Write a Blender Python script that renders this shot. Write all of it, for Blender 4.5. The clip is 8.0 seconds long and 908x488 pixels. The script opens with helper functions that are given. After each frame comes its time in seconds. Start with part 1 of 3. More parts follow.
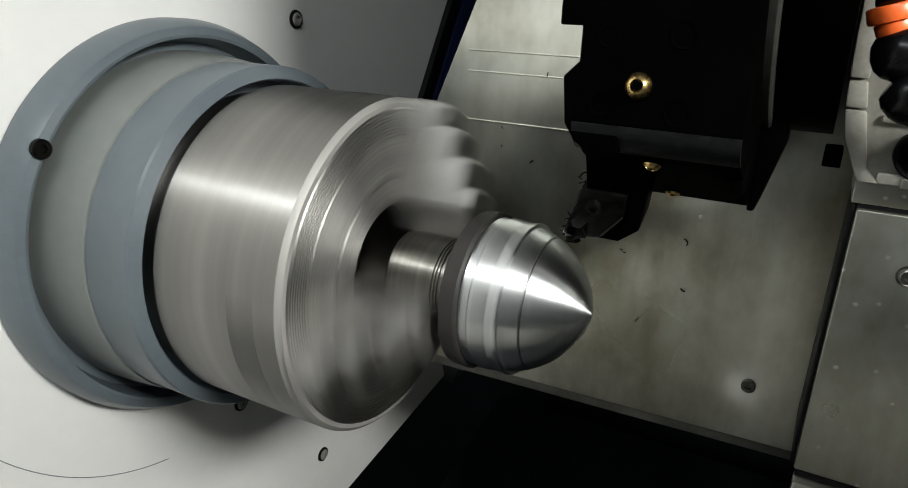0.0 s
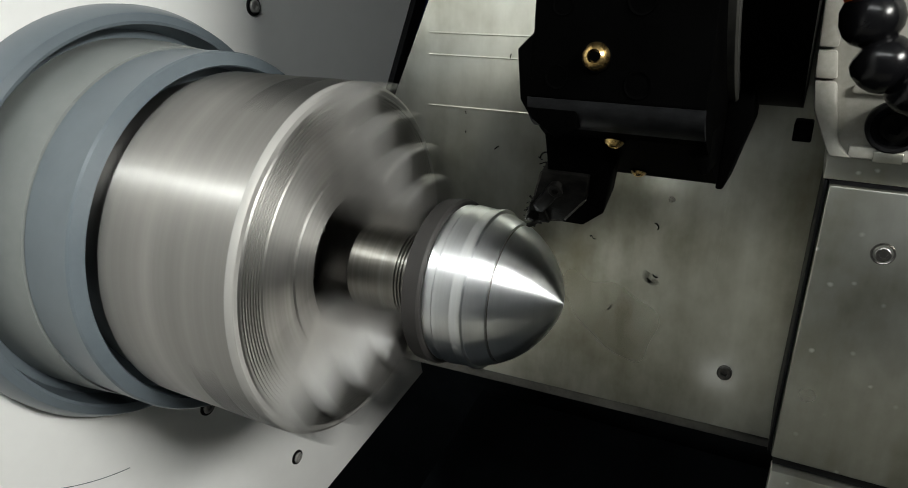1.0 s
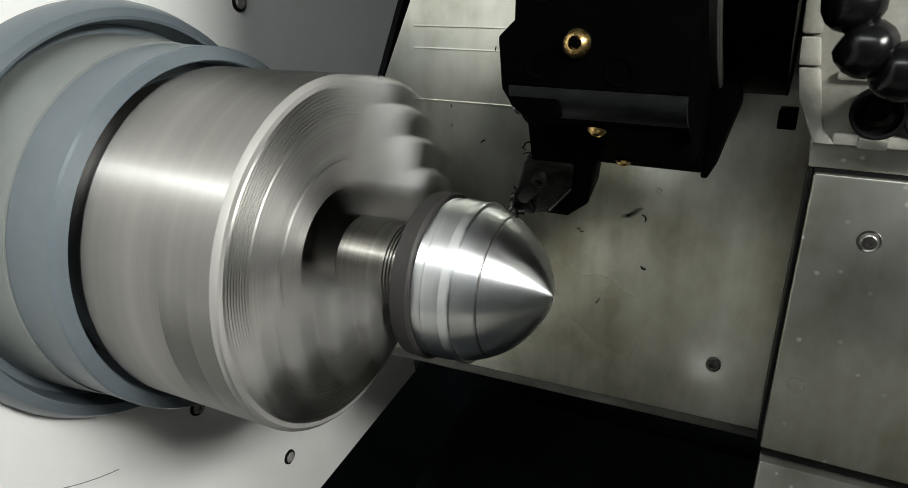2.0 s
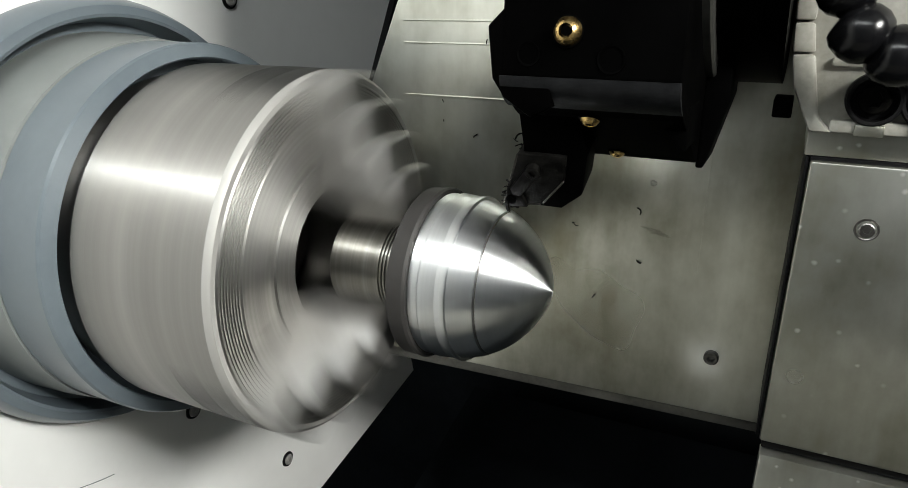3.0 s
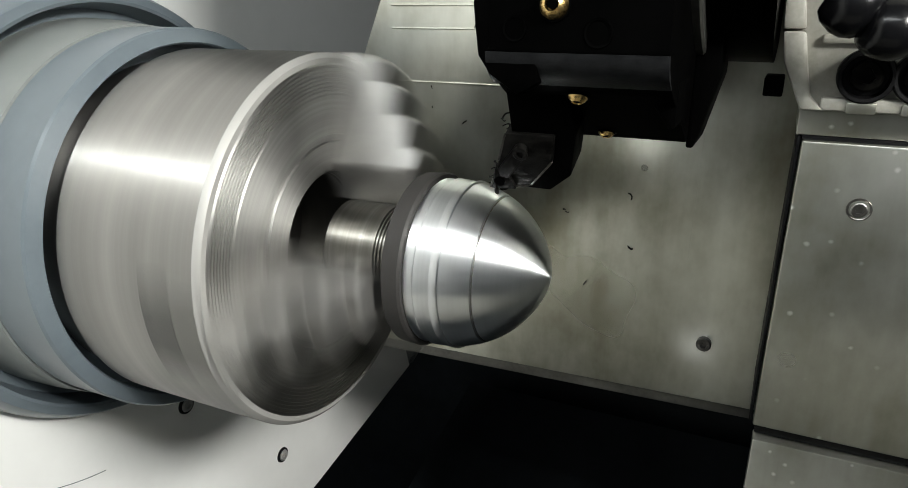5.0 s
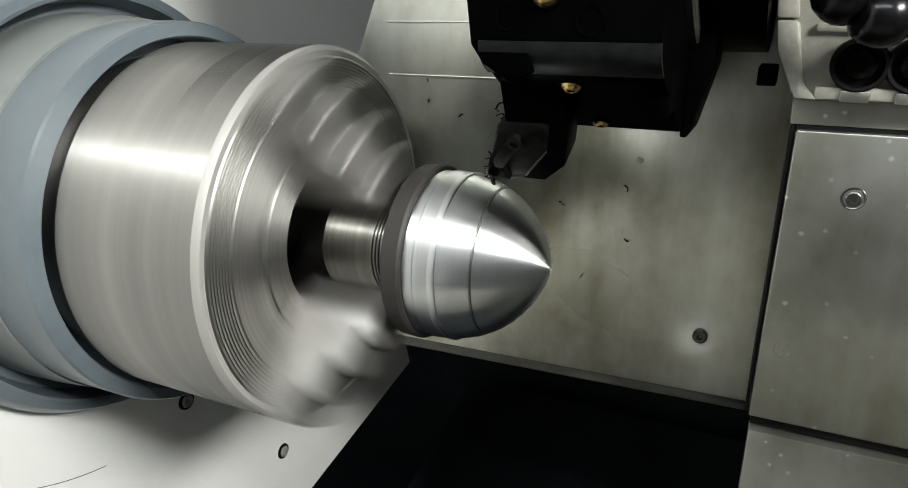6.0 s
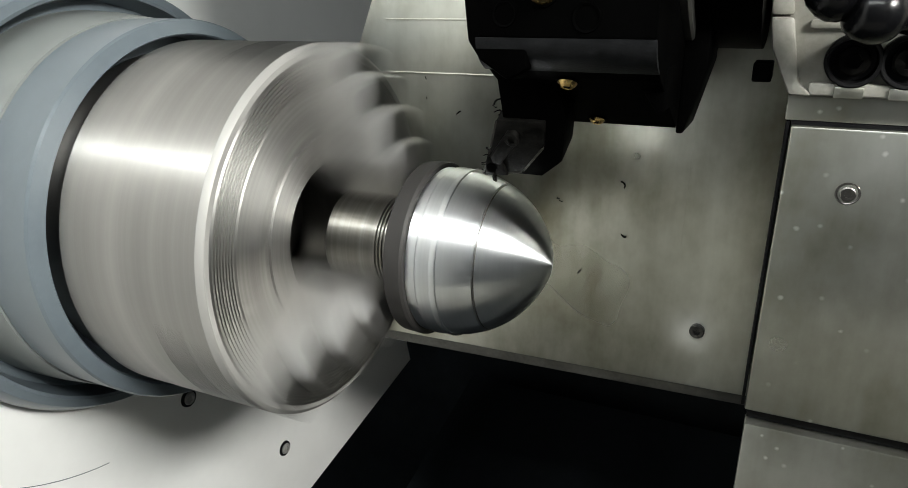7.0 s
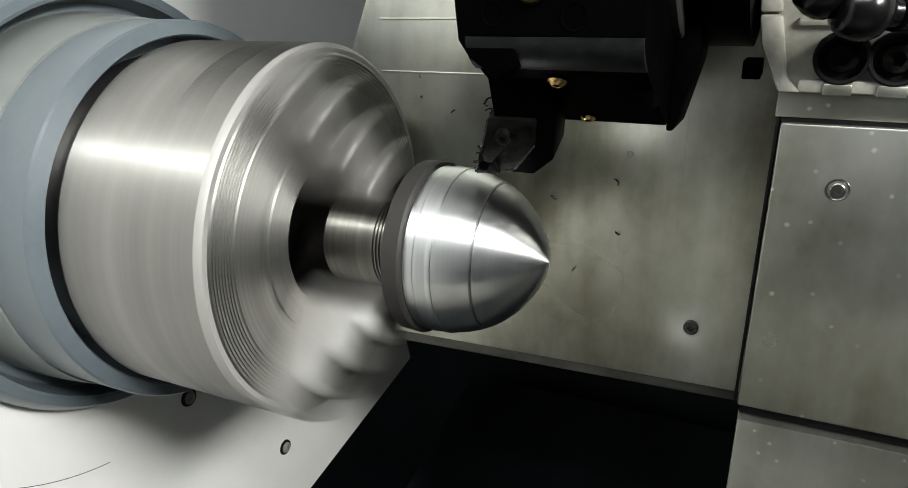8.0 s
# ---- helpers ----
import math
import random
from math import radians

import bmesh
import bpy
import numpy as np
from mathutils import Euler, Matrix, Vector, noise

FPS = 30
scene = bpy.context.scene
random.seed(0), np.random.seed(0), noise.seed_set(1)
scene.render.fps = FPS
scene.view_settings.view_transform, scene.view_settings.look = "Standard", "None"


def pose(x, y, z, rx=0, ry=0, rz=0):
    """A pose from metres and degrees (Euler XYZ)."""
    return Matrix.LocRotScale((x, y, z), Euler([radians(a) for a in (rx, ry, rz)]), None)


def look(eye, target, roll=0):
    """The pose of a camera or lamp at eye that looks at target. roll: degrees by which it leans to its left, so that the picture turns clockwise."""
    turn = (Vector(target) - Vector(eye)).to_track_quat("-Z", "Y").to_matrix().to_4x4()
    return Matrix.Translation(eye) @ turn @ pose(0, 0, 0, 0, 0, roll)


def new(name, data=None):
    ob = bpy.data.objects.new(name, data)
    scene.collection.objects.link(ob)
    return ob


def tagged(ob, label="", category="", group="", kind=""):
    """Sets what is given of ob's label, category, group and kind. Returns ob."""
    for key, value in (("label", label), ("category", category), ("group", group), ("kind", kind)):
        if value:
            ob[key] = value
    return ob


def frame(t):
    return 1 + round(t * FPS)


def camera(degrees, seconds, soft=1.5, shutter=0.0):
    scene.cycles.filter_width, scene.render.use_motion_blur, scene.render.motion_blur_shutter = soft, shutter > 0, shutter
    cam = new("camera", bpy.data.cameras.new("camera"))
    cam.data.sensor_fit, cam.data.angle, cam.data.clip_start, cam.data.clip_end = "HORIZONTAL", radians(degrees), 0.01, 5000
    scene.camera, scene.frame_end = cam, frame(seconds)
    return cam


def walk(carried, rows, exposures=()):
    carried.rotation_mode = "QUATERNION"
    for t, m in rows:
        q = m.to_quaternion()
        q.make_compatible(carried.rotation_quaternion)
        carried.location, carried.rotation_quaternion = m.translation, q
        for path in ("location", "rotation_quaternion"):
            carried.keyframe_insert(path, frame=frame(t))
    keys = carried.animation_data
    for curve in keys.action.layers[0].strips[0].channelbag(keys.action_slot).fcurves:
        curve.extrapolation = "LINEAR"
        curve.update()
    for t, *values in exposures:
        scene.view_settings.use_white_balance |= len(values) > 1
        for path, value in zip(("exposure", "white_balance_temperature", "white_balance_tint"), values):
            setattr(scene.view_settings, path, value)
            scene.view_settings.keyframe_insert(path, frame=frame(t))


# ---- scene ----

# The spindle's axis is the x axis; x = 0 is the chuck's front edge.
cam = camera(66.0, 8.0, soft=0.8, shutter=0.62)
ROWS = [
    (0.0, 0.2294, -0.3456, 0.1547, 28.10, -18.48, 2.34),
    (0.5, 0.2307, -0.3358, 0.1516, 27.45, -18.41, 1.86),
    (1.0, 0.2310, -0.3258, 0.1449, 26.63, -18.67, 1.38),
    (1.5, 0.2314, -0.3228, 0.1423, 26.19, -18.62, 1.11),
    (2.0, 0.2322, -0.3221, 0.1407, 26.09, -18.70, 0.92),
    (3.5, 0.2282, -0.3157, 0.1326, 25.68, -18.73, 0.00),
    (4.0, 0.2273, -0.3148, 0.1282, 25.60, -18.77, 0.16),
    (4.5, 0.2271, -0.3136, 0.1293, 25.40, -18.83, 0.06),
    (6.0, 0.2280, -0.3141, 0.1246, 25.35, -18.90, -0.29),
    (6.5, 0.2286, -0.3145, 0.1242, 25.34, -19.04, -0.44),
    (7.0, 0.2272, -0.3167, 0.1243, 25.25, -19.04, -0.40),
    (7.5, 0.2295, -0.3170, 0.1247, 25.40, -19.05, -0.69),
    (8.0, 0.2293, -0.3172, 0.1246, 25.31, -19.14, -0.70),
]
walk(cam, [(t, pose(x, y, z, 0, 0, yaw) @ pose(0, 0, 0, 90 + pitch) @ pose(0, 0, 0, 0, 0, roll))
           for t, x, y, z, yaw, pitch, roll in ROWS],
     exposures=[(0.0, -0.70), (0.5, -0.74), (1.0, -0.66), (2.0, -0.48), (3.5, -0.12), (8.0, -0.15)])

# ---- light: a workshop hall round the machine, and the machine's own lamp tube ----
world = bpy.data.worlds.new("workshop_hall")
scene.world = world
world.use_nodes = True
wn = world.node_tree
# the unseen hall is brighter upward and, to lift reflections, towards its left side
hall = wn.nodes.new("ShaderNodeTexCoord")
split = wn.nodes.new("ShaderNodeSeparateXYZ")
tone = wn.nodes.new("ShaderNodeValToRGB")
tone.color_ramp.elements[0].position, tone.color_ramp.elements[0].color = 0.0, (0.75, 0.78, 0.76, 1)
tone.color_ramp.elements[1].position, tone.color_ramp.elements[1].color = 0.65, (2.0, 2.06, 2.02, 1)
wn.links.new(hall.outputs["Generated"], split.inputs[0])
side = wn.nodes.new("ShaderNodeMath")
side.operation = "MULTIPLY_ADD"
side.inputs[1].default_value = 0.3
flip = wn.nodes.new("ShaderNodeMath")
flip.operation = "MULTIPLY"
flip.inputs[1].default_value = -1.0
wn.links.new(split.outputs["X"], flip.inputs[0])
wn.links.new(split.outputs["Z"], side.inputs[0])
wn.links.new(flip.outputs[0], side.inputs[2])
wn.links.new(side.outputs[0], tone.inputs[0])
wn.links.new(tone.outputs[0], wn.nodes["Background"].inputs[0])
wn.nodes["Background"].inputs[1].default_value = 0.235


def area_lamp(name, eye, target, sx, sy, watts, colour):
    data = bpy.data.lights.new(name, "AREA")
    data.shape, data.size, data.size_y, data.energy, data.color = "RECTANGLE", sx, sy, watts, colour
    ob = new(name, data)
    ob.matrix_world = look(eye, target)
    return ob


# the wall lamp shines along the spindle; the door lamp hangs over the open front
area_lamp("wall_lamp_light", (0.80, -0.34, 0.48), (-0.1, 0.0, 0.0), 0.26, 0.15, 19.5, (1.0, 1.0, 0.95))
area_lamp("door_lamp_light", (-0.05, -0.650, 0.630), (-0.05, 0.0, 0.0), 1.2, 0.032, 8.5, (0.95, 1.0, 1.0))


# ---- materials ----
def nodes_of(name):
    m = bpy.data.materials.new(name)
    m.use_nodes = True
    nt = m.node_tree
    return m, nt, nt.nodes["Principled BSDF"]


def ramp(nt, fac, stops):
    r = nt.nodes.new("ShaderNodeValToRGB")
    while len(r.color_ramp.elements) < len(stops):
        r.color_ramp.elements.new(0.5)
    for e, (p, c) in zip(r.color_ramp.elements, stops):
        e.position = p
        e.color = (*c, 1) if len(c) == 3 else c
    nt.links.new(fac, r.inputs[0])
    return r.outputs[0]


def noise_tex(nt, scale, detail=4, rough=0.55, stretch=(1, 1, 1)):
    co = nt.nodes.new("ShaderNodeTexCoord")
    mp = nt.nodes.new("ShaderNodeMapping")
    mp.inputs["Scale"].default_value = stretch
    tx = nt.nodes.new("ShaderNodeTexNoise")
    tx.inputs["Scale"].default_value, tx.inputs["Detail"].default_value, tx.inputs["Roughness"].default_value = scale, detail, rough
    nt.links.new(co.outputs["Object"], mp.inputs[0])
    nt.links.new(mp.outputs[0], tx.inputs[0])
    return tx.outputs["Fac"]


def surface(name, dark, light, scale, rough=(0.4, 0.6), metal=0.0, stretch=(1, 1, 1), bump=0.0, bump_scale=400, bump_stretch=(1, 1, 1), lo=0.3, hi=0.7, spec=0.5, coat=0.0):
    """A surface mottled at two scales, with a grain in its relief."""
    m, nt, b = nodes_of(name)
    big = noise_tex(nt, scale, 5, 0.6, stretch)
    fine = noise_tex(nt, scale * 9, 3, 0.6, stretch)
    mix = nt.nodes.new("ShaderNodeMath")
    mix.operation = "MULTIPLY_ADD"
    mix.inputs[1].default_value = 0.3
    nt.links.new(fine, mix.inputs[0])
    half = nt.nodes.new("ShaderNodeMath")
    half.operation = "MULTIPLY"
    half.inputs[1].default_value = 0.7
    nt.links.new(big, half.inputs[0])
    nt.links.new(half.outputs[0], mix.inputs[2])
    nt.links.new(ramp(nt, mix.outputs[0], [(lo, dark), (hi, light)]), b.inputs["Base Color"])
    nt.links.new(ramp(nt, mix.outputs[0], [(lo, (rough[0],) * 3), (hi, (rough[1],) * 3)]), b.inputs["Roughness"])
    b.inputs["Metallic"].default_value = metal
    b.inputs["Specular IOR Level"].default_value = spec
    b.inputs["Coat Weight"].default_value = coat
    if bump:
        bp = nt.nodes.new("ShaderNodeBump")
        bp.inputs["Strength"].default_value, bp.inputs["Distance"].default_value = bump, 0.0004
        nt.links.new(noise_tex(nt, bump_scale, 3, 0.6, bump_stretch), bp.inputs["Height"])
        nt.links.new(bp.outputs[0], b.inputs["Normal"])
    return m


def turned_steel(name, tint, rough, aniso, bands, depth, tone=0.82, vary=0.2, across=False):
    """Steel turned on a lathe: fine rings along the axis in tone and relief, and a streak drawn across them."""
    m, nt, b = nodes_of(name)
    co = nt.nodes.new("ShaderNodeTexCoord")
    xyz = nt.nodes.new("ShaderNodeSeparateXYZ")
    nt.links.new(co.outputs["Object"], xyz.inputs[0])
    line = nt.nodes.new("ShaderNodeCombineXYZ")
    if across:
        flat, far = nt.nodes.new("ShaderNodeCombineXYZ"), nt.nodes.new("ShaderNodeVectorMath")
        far.operation = "LENGTH"
        nt.links.new(xyz.outputs["Y"], flat.inputs["Y"])
        nt.links.new(xyz.outputs["Z"], flat.inputs["Z"])
        nt.links.new(flat.outputs[0], far.inputs[0])
        nt.links.new(far.outputs["Value"], line.inputs["X"])
    else:
        nt.links.new(xyz.outputs["X"], line.inputs["X"])
    rings = nt.nodes.new("ShaderNodeTexNoise")
    rings.inputs["Scale"].default_value, rings.inputs["Detail"].default_value, rings.inputs["Roughness"].default_value = bands, 6, 0.7
    nt.links.new(line.outputs[0], rings.inputs[0])
    nt.links.new(ramp(nt, rings.outputs["Fac"], [(0.3, tuple(c * tone for c in tint)), (0.7, tint)]), b.inputs["Base Color"])
    nt.links.new(ramp(nt, rings.outputs["Fac"], [(0.3, (rough * (1 + vary),) * 3), (0.7, (rough * (1 - vary),) * 3)]), b.inputs["Roughness"])
    b.inputs["Metallic"].default_value = 1.0
    b.inputs["Anisotropic"].default_value = aniso
    b.inputs["Anisotropic Rotation"].default_value = 0.25
    tang = nt.nodes.new("ShaderNodeTangent")
    tang.direction_type, tang.axis = "RADIAL", "X"
    nt.links.new(tang.outputs[0], b.inputs["Tangent"])
    bp = nt.nodes.new("ShaderNodeBump")
    bp.inputs["Strength"].default_value, bp.inputs["Distance"].default_value = depth, 0.0003
    nt.links.new(rings.outputs["Fac"], bp.inputs["Height"])
    nt.links.new(bp.outputs[0], b.inputs["Normal"])
    return m


WHITE_PAINT = surface("white_enamel", (0.78, 0.78, 0.76), (0.86, 0.86, 0.84), 5, (0.35, 0.5), bump=0.08, bump_scale=300)
SHEET_PAINT = surface("dark_grey_sheet_enamel", (0.06, 0.065, 0.07), (0.09, 0.095, 0.10), 6, (0.4, 0.55))
PALE_PAINT = surface("pale_grey_enamel", (0.15, 0.163, 0.158), (0.20, 0.213, 0.205), 14, (0.35, 0.5), bump=0.05, bump_scale=500)
GREY_PAINT = surface("blue_grey_enamel", (0.095, 0.116, 0.132), (0.13, 0.155, 0.172), 14, (0.3, 0.42), bump=0.05, bump_scale=500)
CHUCK_STEEL = turned_steel("ground_chuck_steel", (0.40, 0.39, 0.372), 0.34, 0.95, 45, 0.05, 0.78, 0.2)
FACE_STEEL = turned_steel("chuck_face_steel", (0.44, 0.432, 0.412), 0.50, 0.75, 90, 0.1, 0.6, 0.2, across=True)
SATIN_STEEL = surface("satin_ground_steel", (0.30, 0.294, 0.28), (0.38, 0.372, 0.352), 60, (0.45, 0.6), metal=0.35)
JAW_STEEL = surface("soft_jaw_steel", (0.29, 0.283, 0.272), (0.50, 0.49, 0.47), 40, (0.42, 0.58), metal=1.0, bump=0.12)
SHANK_STEEL = turned_steel("oily_turned_steel", (0.38, 0.368, 0.335), 0.36, 0.85, 160, 0.08, 0.5, 0.2)
WORK_STEEL = turned_steel("bright_turned_steel", (0.92, 0.94, 0.955), 0.34, 0.95, 110, 0.03, 0.86, 0.2)
SCALE_STEEL = surface("mill_scale", (0.022, 0.0205, 0.0195), (0.040, 0.037, 0.035), 60, (0.5, 0.7), metal=0.3, bump=0.2)
# near-black colour for the shade inside the chuck's slots and screw holes
RECESS_SHADE = surface("recess_shade_steel", (0.01, 0.01, 0.01), (0.03, 0.03, 0.03), 40, (0.4, 0.6), metal=0.6)
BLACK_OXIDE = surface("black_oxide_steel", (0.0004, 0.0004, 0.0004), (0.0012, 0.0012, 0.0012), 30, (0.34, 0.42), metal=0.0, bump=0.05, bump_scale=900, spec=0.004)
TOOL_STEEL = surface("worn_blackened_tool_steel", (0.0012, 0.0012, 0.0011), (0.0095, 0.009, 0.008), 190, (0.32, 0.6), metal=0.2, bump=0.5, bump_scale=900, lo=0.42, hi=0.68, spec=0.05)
WORN_STEEL = surface("bare_worn_steel_edge", (0.012, 0.011, 0.0095), (0.075, 0.07, 0.06), 260, (0.3, 0.5), metal=0.7, bump=0.4, bump_scale=900)
RIM_STEEL = surface("worn_rim_steel", (0.07, 0.069, 0.064), (0.15, 0.147, 0.135), 40, (0.35, 0.5), metal=0.8, bump=0.1)
# paler oxide that carries the highlight of the turret block's scuffed edge
HIGHLIGHT_OXIDE = surface("worn_oxide_highlight", (0.002, 0.0022, 0.0024), (0.012, 0.0125, 0.0135), 140, (0.3, 0.5), metal=0.1, bump=0.3, bump_scale=900, spec=0.12)
BRASS = surface("brass", (0.55, 0.36, 0.13), (0.72, 0.52, 0.22), 250, (0.2, 0.36), metal=1.0)


def stained_plate(name, spots, metal=0.9, tone=1.0, worn=None):
    """Oily sheet steel: cloudy stains, faint vertical drawing marks, pale dried drops and a spot worn bare round a bolt."""
    m, nt, b = nodes_of(name)
    cloud = noise_tex(nt, 11, 6, 0.58, (1, 1, 0.7))
    drawn = noise_tex(nt, 60, 4, 0.6, (1, 1, 0.06))
    mix = nt.nodes.new("ShaderNodeMath")
    mix.operation = "MULTIPLY_ADD"
    mix.inputs[1].default_value = 0.16
    nt.links.new(drawn, mix.inputs[0])
    nt.links.new(cloud, mix.inputs[2])
    base = ramp(nt, mix.outputs[0], [(p, tuple(c * tone for c in rgb)) for p, rgb in ((0.38, (0.17, 0.158, 0.108)), (0.56, (0.35, 0.351, 0.294)), (0.78, (0.65, 0.656, 0.606)))])
    base.node.color_ramp.interpolation = "B_SPLINE"
    co = nt.nodes.new("ShaderNodeTexCoord")
    colour = base
    if spots:
        vor = nt.nodes.new("ShaderNodeTexVoronoi")
        vor.inputs["Scale"].default_value, vor.inputs["Randomness"].default_value = 46, 1.0
        vor.voronoi_dimensions = "2D"
        axes, flat = nt.nodes.new("ShaderNodeSeparateXYZ"), nt.nodes.new("ShaderNodeCombineXYZ")
        nt.links.new(co.outputs["Object"], axes.inputs[0])
        nt.links.new(axes.outputs["X"], flat.inputs["X"])
        nt.links.new(axes.outputs["Z"], flat.inputs["Y"])
        nt.links.new(flat.outputs[0], vor.inputs["Vector"])
        wob = nt.nodes.new("ShaderNodeMath")
        wob.operation = "MULTIPLY_ADD"
        wob.inputs[1].default_value = 0.12
        nt.links.new(noise_tex(nt, 150, 3, 0.6), wob.inputs[0])
        nt.links.new(vor.outputs["Distance"], wob.inputs[2])
        ring = ramp(nt, wob.outputs[0], [(0.0, (spots,) * 3), (0.07, (spots,) * 3), (0.12, (0, 0, 0)), (0.5, (0, 0, 0))])
        gate = ramp(nt, noise_tex(nt, 26, 2, 0.5), [(0.40, (0, 0, 0)), (0.62, (1, 1, 1))])
        both = nt.nodes.new("ShaderNodeMath")
        both.operation = "MULTIPLY"
        nt.links.new(ring, both.inputs[0])
        nt.links.new(gate, both.inputs[1])
        mc = nt.nodes.new("ShaderNodeMix")
        mc.data_type = "RGBA"
        nt.links.new(both.outputs[0], mc.inputs["Factor"])
        nt.links.new(base, mc.inputs["A"])
        mc.inputs["B"].default_value = (0.80, 0.80, 0.76, 1)
        colour = mc.outputs["Result"]
    if worn:
        gap = nt.nodes.new("ShaderNodeVectorMath")
        gap.operation = "DISTANCE"
        gap.inputs[1].default_value = worn
        nt.links.new(co.outputs["Object"], gap.inputs[0])
        bare = nt.nodes.new("ShaderNodeMix")
        bare.data_type = "RGBA"
        nt.links.new(ramp(nt, gap.outputs["Value"], [(0.004, (0.55,) * 3), (0.010, (0.30,) * 3), (0.026, (0, 0, 0))]), bare.inputs["Factor"])
        nt.links.new(colour, bare.inputs["A"])
        bare.inputs["B"].default_value = (0.95, 0.94, 0.90, 1)
        colour = bare.outputs["Result"]
        nt.links.new(ramp(nt, gap.outputs["Value"], [(0.004, (0.45,) * 3), (0.017, (metal,) * 3)]), b.inputs["Metallic"])
    nt.links.new(colour, b.inputs["Base Color"])
    gloss = ramp(nt, noise_tex(nt, 9, 2, 0.5), [(0.0, (0.20,) * 3), (1.0, (0.38,) * 3)])
    gloss.node.color_ramp.interpolation = "B_SPLINE"
    nt.links.new(gloss, b.inputs["Roughness"])
    b.inputs["Metallic"].default_value = metal
    return m


COVER_STEEL = stained_plate("oily_cover_steel", 0.0, tone=1.25)
WORN_COVER_STEEL = stained_plate("worn_cover_steel", 0.0, tone=1.25, worn=(0.2070, 0.113, -0.0765))
STAINED_STEEL = stained_plate("stained_cover_steel", 0.7, tone=0.74)
CASTING_PAINT = surface("dirty_white_casting_paint", (0.18, 0.175, 0.150), (0.33, 0.322, 0.288), 45, (0.4, 0.6), bump=0.3, bump_scale=220)
BLACK_PLASTIC = surface("glossy_black_plastic", (0.0015, 0.0015, 0.0018), (0.004, 0.004, 0.0045), 60, (0.16, 0.28), spec=0.22)
ORANGE_PLASTIC = surface("orange_plastic", (0.75, 0.11, 0.02), (0.9, 0.16, 0.03), 60, (0.3, 0.4))
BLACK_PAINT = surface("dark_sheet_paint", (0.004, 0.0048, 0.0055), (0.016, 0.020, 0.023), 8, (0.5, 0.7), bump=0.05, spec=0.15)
RUBBER = surface("black_rubber", (0.002, 0.002, 0.0024), (0.006, 0.006, 0.0065), 50, (0.45, 0.6), spec=0.12)
BLUE_PAINT = surface("dark_blue_enamel", (0.008, 0.016, 0.06), (0.014, 0.026, 0.09), 20, (0.3, 0.45))
SCREW_STEEL = surface("oiled_screw_steel", (0.05, 0.05, 0.048), (0.16, 0.155, 0.15), 300, (0.25, 0.4), metal=1.0)
BORE_STEEL = surface("oily_bore_steel", (0.10, 0.098, 0.092), (0.26, 0.255, 0.24), 90, (0.25, 0.4), metal=1.0)
BOLT_STEEL = surface("dull_bolt_steel", (0.10, 0.097, 0.09), (0.26, 0.25, 0.235), 300, (0.25, 0.4), metal=1.0)
LAMP_GLOW, _nt, _b = nodes_of("lamp_diffuser")
_b.inputs["Emission Color"].default_value = (0.97, 1.0, 0.96, 1)
_b.inputs["Emission Strength"].default_value = 6.0


# ---- mesh helpers ----
def part(name, bm, material, parent=None, label="", smooth=30):
    """Links a bmesh as one mesh object, under a thing where parent is given."""
    bmesh.ops.recalc_face_normals(bm, faces=bm.faces[:])
    me = bpy.data.meshes.new(name)
    for f in bm.faces:
        f.smooth = smooth > 0
    if smooth:
        for e in bm.edges:
            if len(e.link_faces) == 2 and e.calc_face_angle(0) > radians(smooth):
                e.smooth = False
    bm.to_mesh(me)
    bm.free()
    me.materials.append(material)
    ob = new(name, me)
    ob.parent = parent
    if label:
        ob["label"] = label
    return ob


def thing(name, label, category, group="", at=(0, 0, 0)):
    ob = new(name)
    ob.empty_display_size = 0.02
    ob.location = at
    return tagged(ob, label, category, group)


def revolve(profile, seg=128, closed=False, bm=None):
    """Turns (x, r) pairs round the x axis."""
    bm = bm or bmesh.new()
    rows = []
    for x, r in profile:
        if r < 1e-6:
            rows.append([bm.verts.new((x, 0, 0))])
        else:
            rows.append([bm.verts.new((x, r * math.cos(2 * math.pi * i / seg), r * math.sin(2 * math.pi * i / seg))) for i in range(seg)])
    pairs = list(zip(rows, rows[1:])) + ([(rows[-1], rows[0])] if closed else [])
    for a, b in pairs:
        for i in range(seg):
            j = (i + 1) % seg
            if len(a) == 1 and len(b) == 1:
                continue
            if len(a) == 1:
                bm.faces.new((a[0], b[j], b[i]))
            elif len(b) == 1:
                bm.faces.new((a[i], a[j], b[0]))
            else:
                bm.faces.new((a[i], a[j], b[j], b[i]))
    return bm


